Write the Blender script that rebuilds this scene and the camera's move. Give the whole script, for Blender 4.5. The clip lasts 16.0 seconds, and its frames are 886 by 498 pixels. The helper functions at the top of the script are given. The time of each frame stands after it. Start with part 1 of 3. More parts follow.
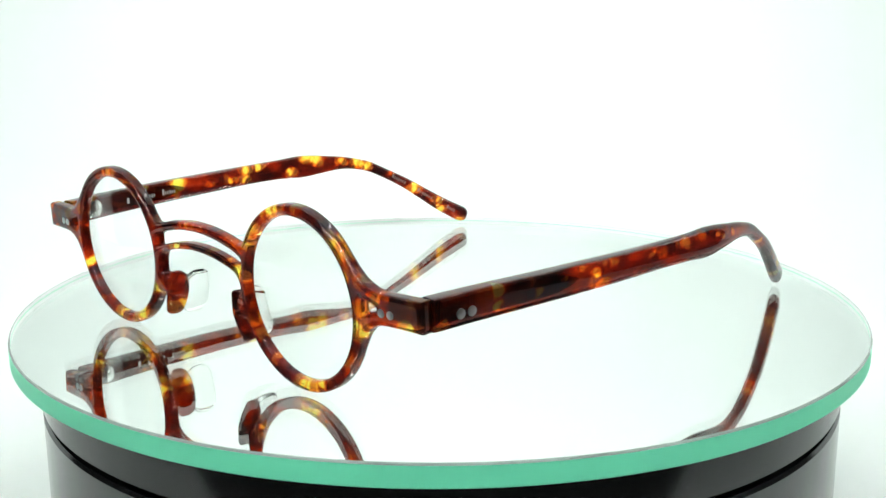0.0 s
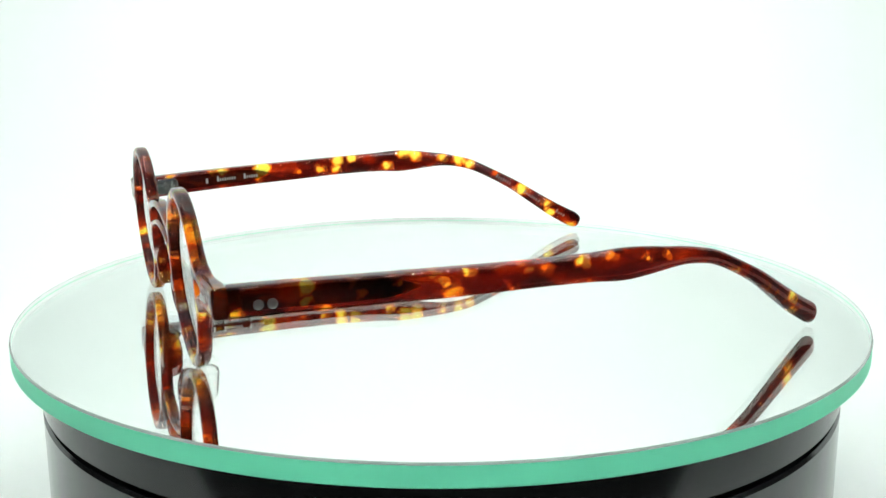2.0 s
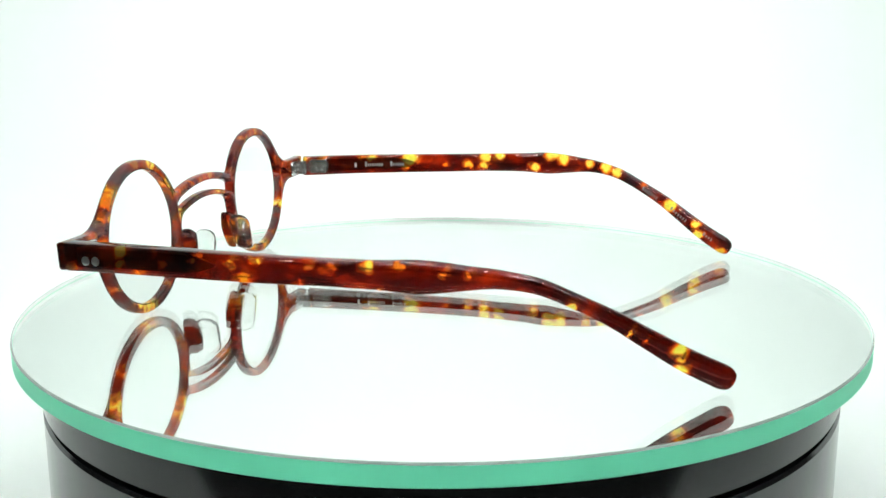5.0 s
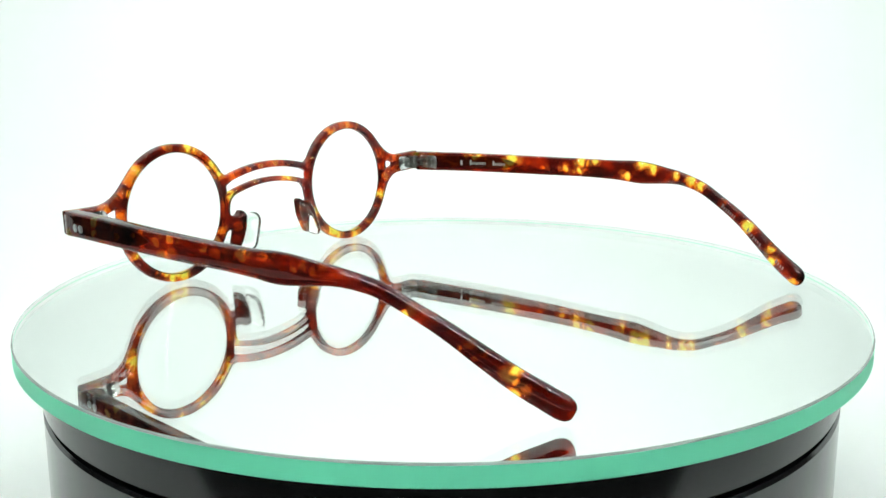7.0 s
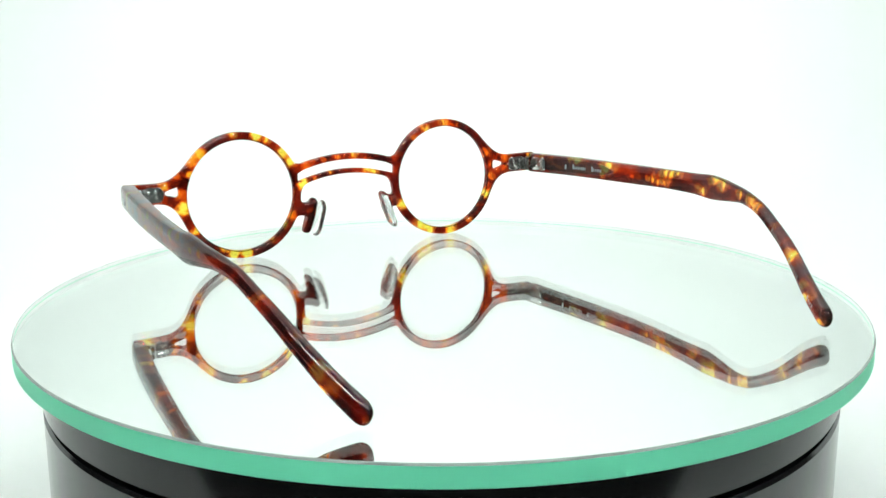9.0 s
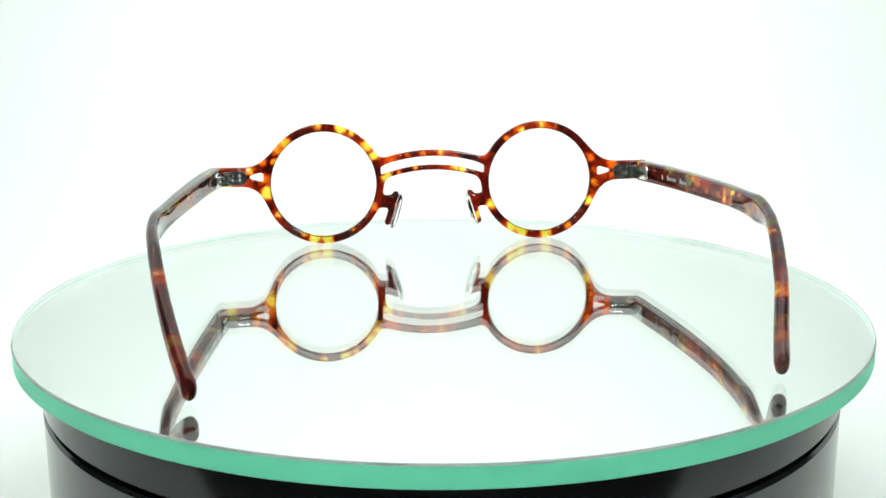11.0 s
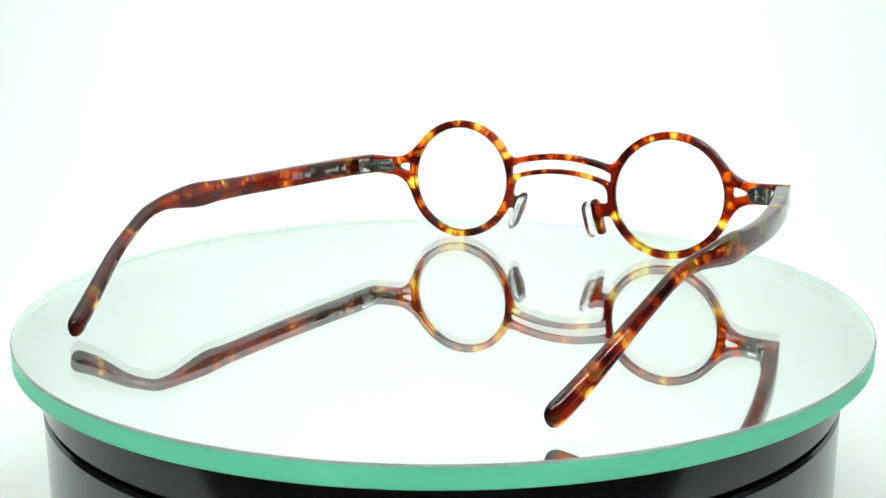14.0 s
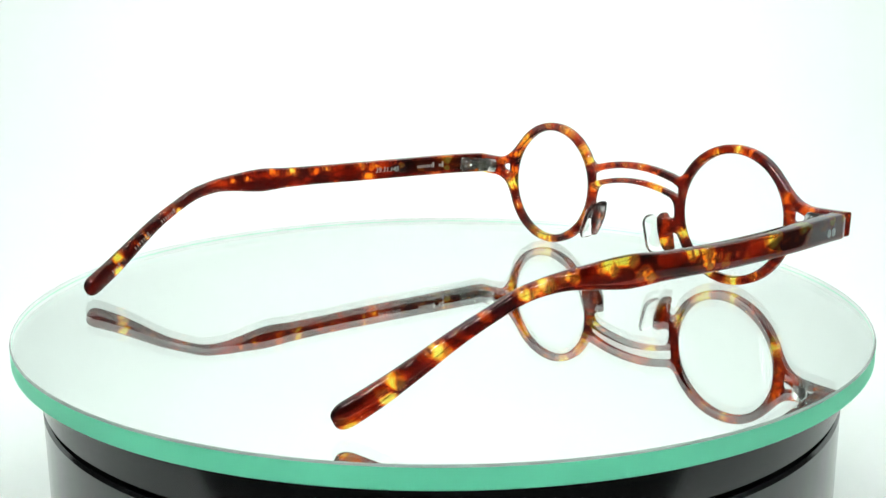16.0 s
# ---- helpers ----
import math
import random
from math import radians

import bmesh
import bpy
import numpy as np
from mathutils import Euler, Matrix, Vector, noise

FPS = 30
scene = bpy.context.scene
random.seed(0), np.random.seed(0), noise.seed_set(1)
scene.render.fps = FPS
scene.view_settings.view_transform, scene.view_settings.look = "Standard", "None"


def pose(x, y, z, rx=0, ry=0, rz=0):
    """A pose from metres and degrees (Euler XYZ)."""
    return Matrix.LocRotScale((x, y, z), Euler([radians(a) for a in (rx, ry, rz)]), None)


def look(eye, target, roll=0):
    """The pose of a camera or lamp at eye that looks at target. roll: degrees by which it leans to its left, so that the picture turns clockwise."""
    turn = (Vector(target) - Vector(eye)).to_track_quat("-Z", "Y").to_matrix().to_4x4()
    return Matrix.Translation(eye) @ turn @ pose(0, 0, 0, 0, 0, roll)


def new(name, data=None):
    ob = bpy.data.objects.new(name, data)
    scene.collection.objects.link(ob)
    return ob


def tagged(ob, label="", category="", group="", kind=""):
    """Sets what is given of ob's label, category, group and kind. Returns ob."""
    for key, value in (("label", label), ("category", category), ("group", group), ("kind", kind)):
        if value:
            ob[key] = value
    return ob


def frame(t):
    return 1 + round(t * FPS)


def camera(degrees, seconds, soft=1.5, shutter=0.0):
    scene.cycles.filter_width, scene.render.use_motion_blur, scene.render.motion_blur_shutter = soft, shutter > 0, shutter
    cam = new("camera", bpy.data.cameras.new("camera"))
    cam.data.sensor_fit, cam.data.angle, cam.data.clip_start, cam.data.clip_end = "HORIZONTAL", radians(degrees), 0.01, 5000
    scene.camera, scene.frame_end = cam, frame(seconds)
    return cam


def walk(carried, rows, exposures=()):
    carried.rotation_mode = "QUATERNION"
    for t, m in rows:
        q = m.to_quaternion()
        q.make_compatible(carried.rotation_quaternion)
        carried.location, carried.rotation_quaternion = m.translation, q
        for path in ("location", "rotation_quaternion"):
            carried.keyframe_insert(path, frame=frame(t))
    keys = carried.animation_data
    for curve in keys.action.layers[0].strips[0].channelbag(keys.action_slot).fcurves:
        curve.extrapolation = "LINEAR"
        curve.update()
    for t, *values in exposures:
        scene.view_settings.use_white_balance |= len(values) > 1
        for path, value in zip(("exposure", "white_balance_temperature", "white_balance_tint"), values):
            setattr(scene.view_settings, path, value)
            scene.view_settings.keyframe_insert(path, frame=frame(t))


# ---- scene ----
# Distances in the helpers below are metres; MM turns millimetres into metres.
MM = 0.001
TOP = 0.060            # height of the mirror's upper face above the table
DISC = 0.105           # radius of the mirror disc
GLASS = 0.0048         # thickness of the mirror disc

cam = camera(44.27, 16.0, soft=1.5)
EYE = Vector((0.0, -0.27323, TOP + 0.07526))
AIM = EYE + Vector((math.sin(0.0015) * math.cos(0.2255), math.cos(0.0015) * math.cos(0.2255), -math.sin(0.2255)))
VIEW = look(EYE, AIM, -0.2016)
walk(cam, [(0.0, VIEW), (16.0, VIEW)])


# ---- light ----
scene.view_settings.exposure = -0.62
world = bpy.data.worlds.new("room_air")
scene.world = world
world.use_nodes = True
world.node_tree.nodes["Background"].inputs[0].default_value = (0.9, 1.0, 0.96, 1)
world.node_tree.nodes["Background"].inputs[1].default_value = 0.05


def area_lamp(name, at, target, sx, sy, watts, colour):
    lamp = bpy.data.lights.new(name, "AREA")
    lamp.shape, lamp.size, lamp.size_y = "RECTANGLE", sx, sy
    lamp.energy, lamp.color = watts, colour
    ob = new(name, lamp)
    ob.matrix_world = look(at, target)
    return ob


WHITE_LIGHT = (0.908, 1.0, 0.955)
# Added fill lamps out of view, to brighten the backdrop and its sides evenly.
area_lamp("ceiling_fill", (0, 0.12, 0.585), (0, 0.50, 0.05), 0.60, 0.12, 0.53, WHITE_LIGHT)
area_lamp("side_fill_west", (-0.35, 0.10, 0.34), (-0.20, 0.50, 0.16), 0.02, 0.40, 0.95, WHITE_LIGHT)
area_lamp("side_fill_east", (0.35, 0.10, 0.34), (0.20, 0.50, 0.16), 0.02, 0.40, 0.95, WHITE_LIGHT)


# ---- materials ----
def material(name):
    m = bpy.data.materials.new(name)
    m.use_nodes = True
    nt = m.node_tree
    return m, nt, nt.nodes["Principled BSDF"], nt.nodes["Material Output"]


def ramp(nt, stops, interpolation="LINEAR"):
    r = nt.nodes.new("ShaderNodeValToRGB")
    r.color_ramp.interpolation = interpolation
    while len(r.color_ramp.elements) < len(stops):
        r.color_ramp.elements.new(0.5)
    for e, (p, c) in zip(r.color_ramp.elements, stops):
        e.position, e.color = p, (*c, 1)
    return r


def noise_tex(nt, scale, detail=2.0, rough=0.5, distort=0.0, stretch=(1, 1, 1), turn=(0, 0, 0)):
    co = nt.nodes.new("ShaderNodeTexCoord")
    mp = nt.nodes.new("ShaderNodeMapping")
    mp.inputs["Scale"].default_value = stretch
    mp.inputs["Rotation"].default_value = turn
    n = nt.nodes.new("ShaderNodeTexNoise")
    n.inputs["Scale"].default_value, n.inputs["Detail"].default_value = scale, detail
    n.inputs["Roughness"].default_value, n.inputs["Distortion"].default_value = rough, distort
    nt.links.new(co.outputs["Object"], mp.inputs["Vector"])
    nt.links.new(mp.outputs["Vector"], n.inputs["Vector"])
    return n


def bump(nt, height, strength, distance, target):
    b = nt.nodes.new("ShaderNodeBump")
    b.inputs["Strength"].default_value, b.inputs["Distance"].default_value = strength, distance
    nt.links.new(height, b.inputs["Height"])
    nt.links.new(b.outputs["Normal"], target)


def tortoise(name, stretch, seed, scale, flat, marks, share, veil):
    """Polished tortoiseshell acetate: deep red brown with amber and yellow patches that let light through."""
    m, nt, p, out = material(name)
    nt.nodes.remove(p)
    def patches(noise_node, lo, hi):
        r = nt.nodes.new("ShaderNodeMapRange")
        r.inputs["From Min"].default_value, r.inputs["From Max"].default_value = lo, hi
        nt.links.new(noise_node.outputs["Fac"], r.inputs["Value"])
        return r.outputs["Result"]

    def joined(a, b, how):
        q = nt.nodes.new("ShaderNodeMath")
        q.operation = how
        nt.links.new(a, q.inputs[0])
        nt.links.new(b, q.inputs[1])
        return q.outputs[0]

    base = patches(noise_tex(nt, scale * 0.55, 2.0, 0.5, 0.6, stretch, seed), 0.36, 0.66)
    large = patches(noise_tex(nt, scale * 0.85, 1.2, 0.45, 0.5, stretch, (0.5 * seed[0], 0.6 + seed[1], 0.0)), 0.56, 0.68)
    small = patches(noise_tex(nt, scale * 1.9, 1.0, 0.4, 0.3, stretch, (seed[0], 1.3 * seed[1], 0.0)), 0.60, 0.72)
    faint = nt.nodes.new("ShaderNodeMath")
    faint.operation = "MULTIPLY"
    faint.inputs[1].default_value = veil
    nt.links.new(joined(large, small, "MAXIMUM"), faint.inputs[0])
    spots = faint.outputs[0]
    # the patches of this sheet: middle, radius and clearness, through the whole thickness
    warp = noise_tex(nt, 420, 1.0, 0.5, 0.0)
    shake = nt.nodes.new("ShaderNodeVectorMath")
    shake.operation = "MULTIPLY_ADD"
    shake.inputs[1].default_value = (0.0030, 0.0030, 0.0030)
    coords = nt.nodes.new("ShaderNodeTexCoord")
    nt.links.new(warp.outputs["Color"], shake.inputs[0])
    nt.links.new(coords.outputs["Object"], shake.inputs[2])
    squash = nt.nodes.new("ShaderNodeVectorMath")
    squash.operation = "MULTIPLY"
    squash.inputs[1].default_value = flat
    nt.links.new(shake.outputs[0], squash.inputs[0])
    for middle, radius, level in marks:
        away = nt.nodes.new("ShaderNodeVectorMath")
        away.operation = "DISTANCE"
        away.inputs[1].default_value = tuple((c + 0.0015) * f for c, f in zip(middle, flat))
        nt.links.new(squash.outputs[0], away.inputs[0])
        near = nt.nodes.new("ShaderNodeMapRange")
        near.interpolation_type = "SMOOTHSTEP"
        near.inputs["From Min"].default_value, near.inputs["From Max"].default_value = 1.40 * radius, 0.60 * radius
        near.inputs["To Max"].default_value = level
        nt.links.new(away.outputs["Value"], near.inputs["Value"])
        spots = joined(spots, near.outputs["Result"], "MAXIMUM")
    half = nt.nodes.new("ShaderNodeMath")
    half.operation = "MULTIPLY_ADD"
    half.inputs[1].default_value = share
    nt.links.new(base, half.inputs[0])
    lifted = nt.nodes.new("ShaderNodeMath")
    lifted.operation = "MULTIPLY"
    lifted.inputs[1].default_value = 0.90
    nt.links.new(spots, lifted.inputs[0])
    nt.links.new(lifted.outputs[0], half.inputs[2])
    stops = [(0.0, (0.020, 0.0014, 0.0014)), (0.10, (0.085, 0.0032, 0.0018)), (0.22, (0.27, 0.011, 0.002)), (0.36, (0.62, 0.042, 0.003)),
             (0.54, (0.96, 0.15, 0.006)), (0.70, (1.0, 0.42, 0.014)), (0.90, (1.0, 0.86, 0.09))]
    thin = ramp(nt, [(a, tuple(math.sqrt(v) for v in c)) for a, c in stops])
    nt.links.new(half.outputs[0], thin.inputs[0])
    clear_part = nt.nodes.new("ShaderNodeBsdfRefraction")
    clear_part.inputs["Roughness"].default_value, clear_part.inputs["IOR"].default_value = 0.03, 1.28
    nt.links.new(thin.outputs[0], clear_part.inputs["Color"])
    milky = nt.nodes.new("ShaderNodeBsdfTranslucent")
    nt.links.new(thin.outputs[0], milky.inputs["Color"])
    body = nt.nodes.new("ShaderNodeMixShader")
    body.inputs[0].default_value = 0.12
    nt.links.new(clear_part.outputs[0], body.inputs[1])
    nt.links.new(milky.outputs[0], body.inputs[2])
    gloss = nt.nodes.new("ShaderNodeBsdfGlossy")
    gloss.inputs["Roughness"].default_value = 0.02
    slant = nt.nodes.new("ShaderNodeLayerWeight")
    slant.inputs["Blend"].default_value = 0.5
    fifth = nt.nodes.new("ShaderNodeMath")
    fifth.operation = "POWER"
    fifth.inputs[1].default_value = 5.0
    nt.links.new(slant.outputs["Facing"], fifth.inputs[0])
    sheen = nt.nodes.new("ShaderNodeMath")
    sheen.operation = "MULTIPLY_ADD"
    sheen.inputs[1].default_value, sheen.inputs[2].default_value = 0.955, 0.045
    nt.links.new(fifth.outputs[0], sheen.inputs[0])
    top = nt.nodes.new("ShaderNodeMixShader")
    nt.links.new(sheen.outputs[0], top.inputs[0])
    nt.links.new(body.outputs[0], top.inputs[1])
    nt.links.new(gloss.outputs[0], top.inputs[2])
    nt.links.new(top.outputs[0], out.inputs["Surface"])
    scr = noise_tex(nt, 1500, 2.0, 0.6, 0.0, stretch)
    bump(nt, scr.outputs["Fac"], 0.02, 0.0002, gloss.inputs["Normal"])
    return m


def plain(name, colour, roughness=0.5, metallic=0.0, grain=0.06, scale=60, relief=0.0, coat=0.0):
    m, nt, p, out = material(name)
    n = noise_tex(nt, scale, 4.0, 0.6)
    lo = tuple(c * (1 - grain) for c in colour)
    hi = tuple(min(1.0, c * (1 + grain)) for c in colour)
    r = ramp(nt, [(0.35, lo), (0.65, hi)])
    nt.links.new(n.outputs["Fac"], r.inputs[0])
    nt.links.new(r.outputs[0], p.inputs["Base Color"])
    p.inputs["Roughness"].default_value, p.inputs["Metallic"].default_value = roughness, metallic
    p.inputs["Coat Weight"].default_value = coat
    if relief:
        bump(nt, noise_tex(nt, scale * 12, 3.0).outputs["Fac"], 0.3, relief, p.inputs["Normal"])
    return m


def clear(name, colour, ior, roughness=0.0):
    m, nt, p, out = material(name)
    p.inputs["Base Color"].default_value = (*colour, 1)
    p.inputs["Roughness"].default_value, p.inputs["IOR"].default_value = roughness, ior
    p.inputs["Transmission Weight"].default_value = 1.0
    return m


# Patches of the acetate, in millimetres: across the front and up it, radius and clearness; along a temple and up, radius and clearness.
LEFT_RIM_MARKS = [(35.9, 37.4, 1.5, 1), (28.7, 36.7, 1.9, 1), (25.5, 35, 1.2, 0.9), (20.6, 30.9, 1.9, 0.85), (18.5, 27.8, 1.7, 0.9), (45.9, 32, 1.9, 0.7), (48.7, 30, 1.7, 0.6),
                  (52, 16.3, 2.0, 1), (37.7, 2.0, 1.9, 1), (33.8, 1.4, 1.7, 1), (40.8, 3.6, 1.3, 0.9), (21.3, 8.8, 0.8, 1), (25.8, 4.7, 0.8, 0.7), (14.4, 20.3, 1.9, 1), (13.2, 19, 1.5, 0.95),
                  (18.9, 11.2, 1.6, 0.55), (57, 23.4, 1.3, 0.7), (64.5, 19.3, 1.6, 1), (53.3, 26.2, 1.6, 0.55), (49.6, 26.3, 1.4, 0.8), (53.4, 20.7, 1.3, 0.5), (11.7, 12, 1.2, 0.6), (48.8, 9.7, 1.1, 0.7)]
BRIDGE_MARKS = [(-2.6, 28.5, 1.2, 0.95), (3.0, 28.2, 0.9, 0.7), (-7, 23.6, 1.5, 1), (-9.4, 22.7, 1.3, 1), (-7, 26.7, 1.1, 0.5), (5, 24, 1.2, 0.75), (10.5, 22.2, 1.0, 0.75), (8, 27.5, 0.9, 0.6)]
RIGHT_RIM_MARKS = [(-28.4, 34.7, 1.4, 1), (-35, 36.3, 1.4, 1), (-23.7, 32.2, 1.1, 0.7), (-39.3, 36.7, 1.1, 0.65), (-18.4, 30.5, 1.2, 0.7), (-18.6, 11.1, 1.7, 1), (-26, 4.6, 1.9, 1), (-28.7, 2.3, 1.7, 1),
                   (-36.7, 1.7, 1.9, 1), (-43.7, 3.9, 1.4, 0.6), (-50.5, 11.9, 1.7, 1), (-13.5, 8, 1.5, 0.8), (-12.8, 6.5, 1.2, 1), (-57.9, 23.7, 1.9, 0.55), (-51.7, 21.9, 1.2, 0.55), (-50.9, 25.4, 1.6, 0.5),
                   (-58, 20.2, 1.4, 0.5), (-67.4, 23.8, 1.3, 0.95), (-65, 19, 1.1, 0.85), (-52.3, 17.5, 1.3, 0.65)]
LEFT_MARKS = [(17.3, 24.3, 1.9, 1), (17.5, 21.5, 1.3, 0.8), (5, 19.9, 1.4, 0.7), (21.4, 19, 1.9, 0.6), (27.5, 22, 1.2, 0.5), (34.7, 23.8, 1.0, 0.6), (43.3, 23.5, 1.0, 0.85), (46, 20.8, 2.0, 0.6), (48.8, 24.4, 1.3, 0.85),
              (61, 24.5, 1.0, 1), (64.5, 24.1, 1.6, 0.6), (58, 20.5, 1.0, 0.5), (72.6, 24.8, 1.7, 1), (74.9, 20.4, 0.8, 0.7), (79.2, 25.1, 1.5, 0.65), (87.7, 24.2, 1.0, 0.8), (92.5, 23.9, 1.1, 0.6),
              (111.8, 18.4, 1.1, 1), (122.6, 13.2, 0.9, 0.9), (125.6, 11.2, 0.7, 0.7), (132, 8.9, 2.0, 1), (132.6, 5.5, 1.7, 1), (143.4, 2.2, 1.3, 0.6)]
RIGHT_MARKS = [(2.5, 23.7, 1.1, 0.9), (9, 24, 1.2, 0.7), (22, 26, 1.7, 0.9), (24.5, 25, 1.5, 0.85), (37.4, 24.6, 2.2, 1), (36, 21.5, 1.2, 0.7), (49, 22.6, 0.9, 0.6), (56.4, 22.9, 1.3, 0.8), (62, 25.5, 1.6, 1),
               (62, 22.8, 1.3, 0.9), (66.8, 26, 1.5, 1), (78.5, 22.8, 1.5, 1), (84, 26.8, 1.9, 1), (88, 26, 1.9, 1), (96.5, 24.8, 1.3, 0.85), (102, 24, 1.7, 1), (105.3, 22.7, 1.5, 1), (113.8, 19.5, 1.2, 0.5),
               (122.2, 13.9, 1.7, 1), (130, 9.3, 1.5, 1), (131, 6, 1.5, 1), (137.5, 1.6, 1.4, 0.75)]
GLASSES_SHIFT = (-3.19, -68.6)
# How far each temple stands out from the middle, along its length.
SIDE_AT = [2.6, 10, 18, 40, 66, 84, 92, 105, 122, 131, 141.6]
SIDE_LEFT = [67.3, 68.2, 69.0, 70.7, 72.0, 72.2, 71.6, 69.2, 64.8, 61.7, 57.6]
SIDE_RIGHT = [67.3, 68.7, 70.3, 73.6, 75.5, 74.6, 73.3, 70.2, 65.6, 62.3, 58.6]
front_marks = [(((u + GLASSES_SHIFT[0]) * MM, (1.5 + GLASSES_SHIFT[1]) * MM, v * MM), r * MM, k) for u, v, r, k in LEFT_RIM_MARKS + BRIDGE_MARKS + RIGHT_RIM_MARKS]
temple_marks = [((side * np.interp(q, SIDE_AT, SIDE_LEFT if side > 0 else SIDE_RIGHT) * MM + GLASSES_SHIFT[0] * MM, (q + GLASSES_SHIFT[1]) * MM, z * MM), r * (0.76 if side > 0 else 0.95) * MM, k)
                for side, rows in ((1, LEFT_MARKS), (-1, RIGHT_MARKS)) for q, z, r, k in rows]
ACETATE = tortoise("tortoiseshell_acetate", (1, 0.4, 1), (0.0, 0.35, 0.0), 205, (1, 0.25, 1), front_marks, 0.24, 0.30)
ACETATE_TEMPLE = tortoise("tortoiseshell_acetate_temple", (0.4, 0.6, 1.0), (0.0, 0.9, 0.0), 195, (0.12, 0.8, 1), temple_marks, 0.15, 0.20)
PAPER = plain("white_sweep_paper", (0.86, 0.875, 0.868), 0.75, grain=0.006, scale=9, relief=0.00003)
FABRIC = plain("white_tent_fabric", (0.86, 0.875, 0.868), 0.8, grain=0.01, scale=30)
BLOCKER = plain("black_blocker_fabric", (0.02, 0.02, 0.02), 0.9, grain=0.2, scale=80)
ROOM = plain("dim_room_wall", (0.10, 0.105, 0.10), 0.8, grain=0.1, scale=3)
DESK = plain("dark_desk_top", (0.035, 0.035, 0.035), 0.6, grain=0.15, scale=20)
BLACK = plain("glossy_black_plastic", (0.006, 0.006, 0.007), 0.12, grain=0.2, scale=200)
GAP = plain("matt_black_gap", (0.003, 0.003, 0.003), 0.8)
STEEL = plain("polished_hinge_steel", (0.62, 0.62, 0.60), 0.16, 1.0, 0.05, 400)
FOIL = plain("silver_foil_print", (0.50, 0.48, 0.46), 0.45, 0.5, 0.1, 900)
RIVET = plain("brushed_rivet_steel", (0.50, 0.50, 0.49), 0.28, 1.0, 0.06, 700)
WORN_FOIL = plain("worn_foil_print", (0.17, 0.14, 0.13), 0.4, 0.3, 0.1, 900)
LENS = clear("clear_demo_lens", (0.995, 1.0, 0.995), 1.22)
PAD = clear("clear_silicone", (0.96, 0.96, 0.955), 1.26, 0.05)
GLASSY, _nt, _p, _o = material("mirror_glass")
_nt.nodes.remove(_p)
_clear = _nt.nodes.new("ShaderNodeBsdfTransparent")
_clear.inputs["Color"].default_value = (0.985, 1.0, 0.991, 1)
_gloss = _nt.nodes.new("ShaderNodeBsdfGlossy")
_gloss.inputs["Roughness"].default_value = 0.0
_slant = _nt.nodes.new("ShaderNodeLayerWeight")
_slant.inputs["Blend"].default_value = 0.5
_fifth = _nt.nodes.new("ShaderNodeMath")
_fifth.operation = "POWER"
_fifth.inputs[1].default_value = 5.0
_share = _nt.nodes.new("ShaderNodeMath")
_share.operation = "MULTIPLY_ADD"
_share.inputs[1].default_value, _share.inputs[2].default_value = 0.957, 0.043
_sum = _nt.nodes.new("ShaderNodeMixShader")
_nt.links.new(_slant.outputs["Facing"], _fifth.inputs[0])
_nt.links.new(_fifth.outputs[0], _share.inputs[0])
_nt.links.new(_share.outputs[0], _sum.inputs[0])
_nt.links.new(_clear.outputs[0], _sum.inputs[1])
_nt.links.new(_gloss.outputs[0], _sum.inputs[2])
_nt.links.new(_sum.outputs[0], _o.inputs["Surface"])
EDGE = plain("ground_green_glass_edge", (0.21, 0.93, 0.60), 0.45, grain=0.03, scale=25, relief=0.00002)
_nt = EDGE.node_tree
_through = _nt.nodes.new("ShaderNodeBsdfTranslucent")
_through.inputs["Color"].default_value = (0.42, 0.86, 0.66, 1)
_both = _nt.nodes.new("ShaderNodeMixShader")
_both.inputs[0].default_value = 0.06
_nt.links.new(_nt.nodes["Principled BSDF"].outputs[0], _both.inputs[1])
_nt.links.new(_through.outputs[0], _both.inputs[2])
_nt.links.new(_both.outputs[0], _nt.nodes["Material Output"].inputs["Surface"])


def glowing(name, strength):
    m, nt, p, out = material(name)
    p.inputs["Base Color"].default_value = (0.8, 0.8, 0.75, 1)
    p.inputs["Emission Color"].default_value = (*WHITE_LIGHT, 1)
    p.inputs["Emission Strength"].default_value = strength
    return m


LED_TOP = glowing("glowing_led_top", 55)
# Stronger glow for the added front row, to lift the mirror's green edge.
LED_FILL = glowing("glowing_led_fill", 190)
WIRE = plain("dark_core_wire", (0.20, 0.18, 0.17), 0.5, 0.7, 0.1, 500)
ALUMINIUM = plain("white_strip_housing", (0.75, 0.76, 0.75), 0.5)
CHAMFER = plain("polished_glass_chamfer", (0.30, 0.35, 0.325), 0.12, grain=0.05, scale=60)
# Near-white colour stands in for light reflected inside the clear glass rim.
RIM = plain("rim_painted_reflection", (0.96, 0.97, 0.965), 0.4, grain=0.04, scale=60)
SILVER, _nt, _p, _o = material("mirror_silvering")
_p.inputs["Base Color"].default_value = (0.975, 0.985, 0.98, 1)
_p.inputs["Metallic"].default_value, _p.inputs["Roughness"].default_value = 1.0, 0.0


# ---- mesh helpers ----
def mesh_object(name, verts, faces, mat, parent=None, label="", smooth=True):
    me = bpy.data.meshes.new(name)
    me.from_pydata([tuple(v) for v in verts], [], [tuple(f) for f in faces])
    me.materials.append(mat)
    if smooth:
        me.shade_smooth()
    me.update()
    ob = new(name, me)
    if parent is not None:
        ob.parent = parent
    if label:
        tagged(ob, label)
    return ob


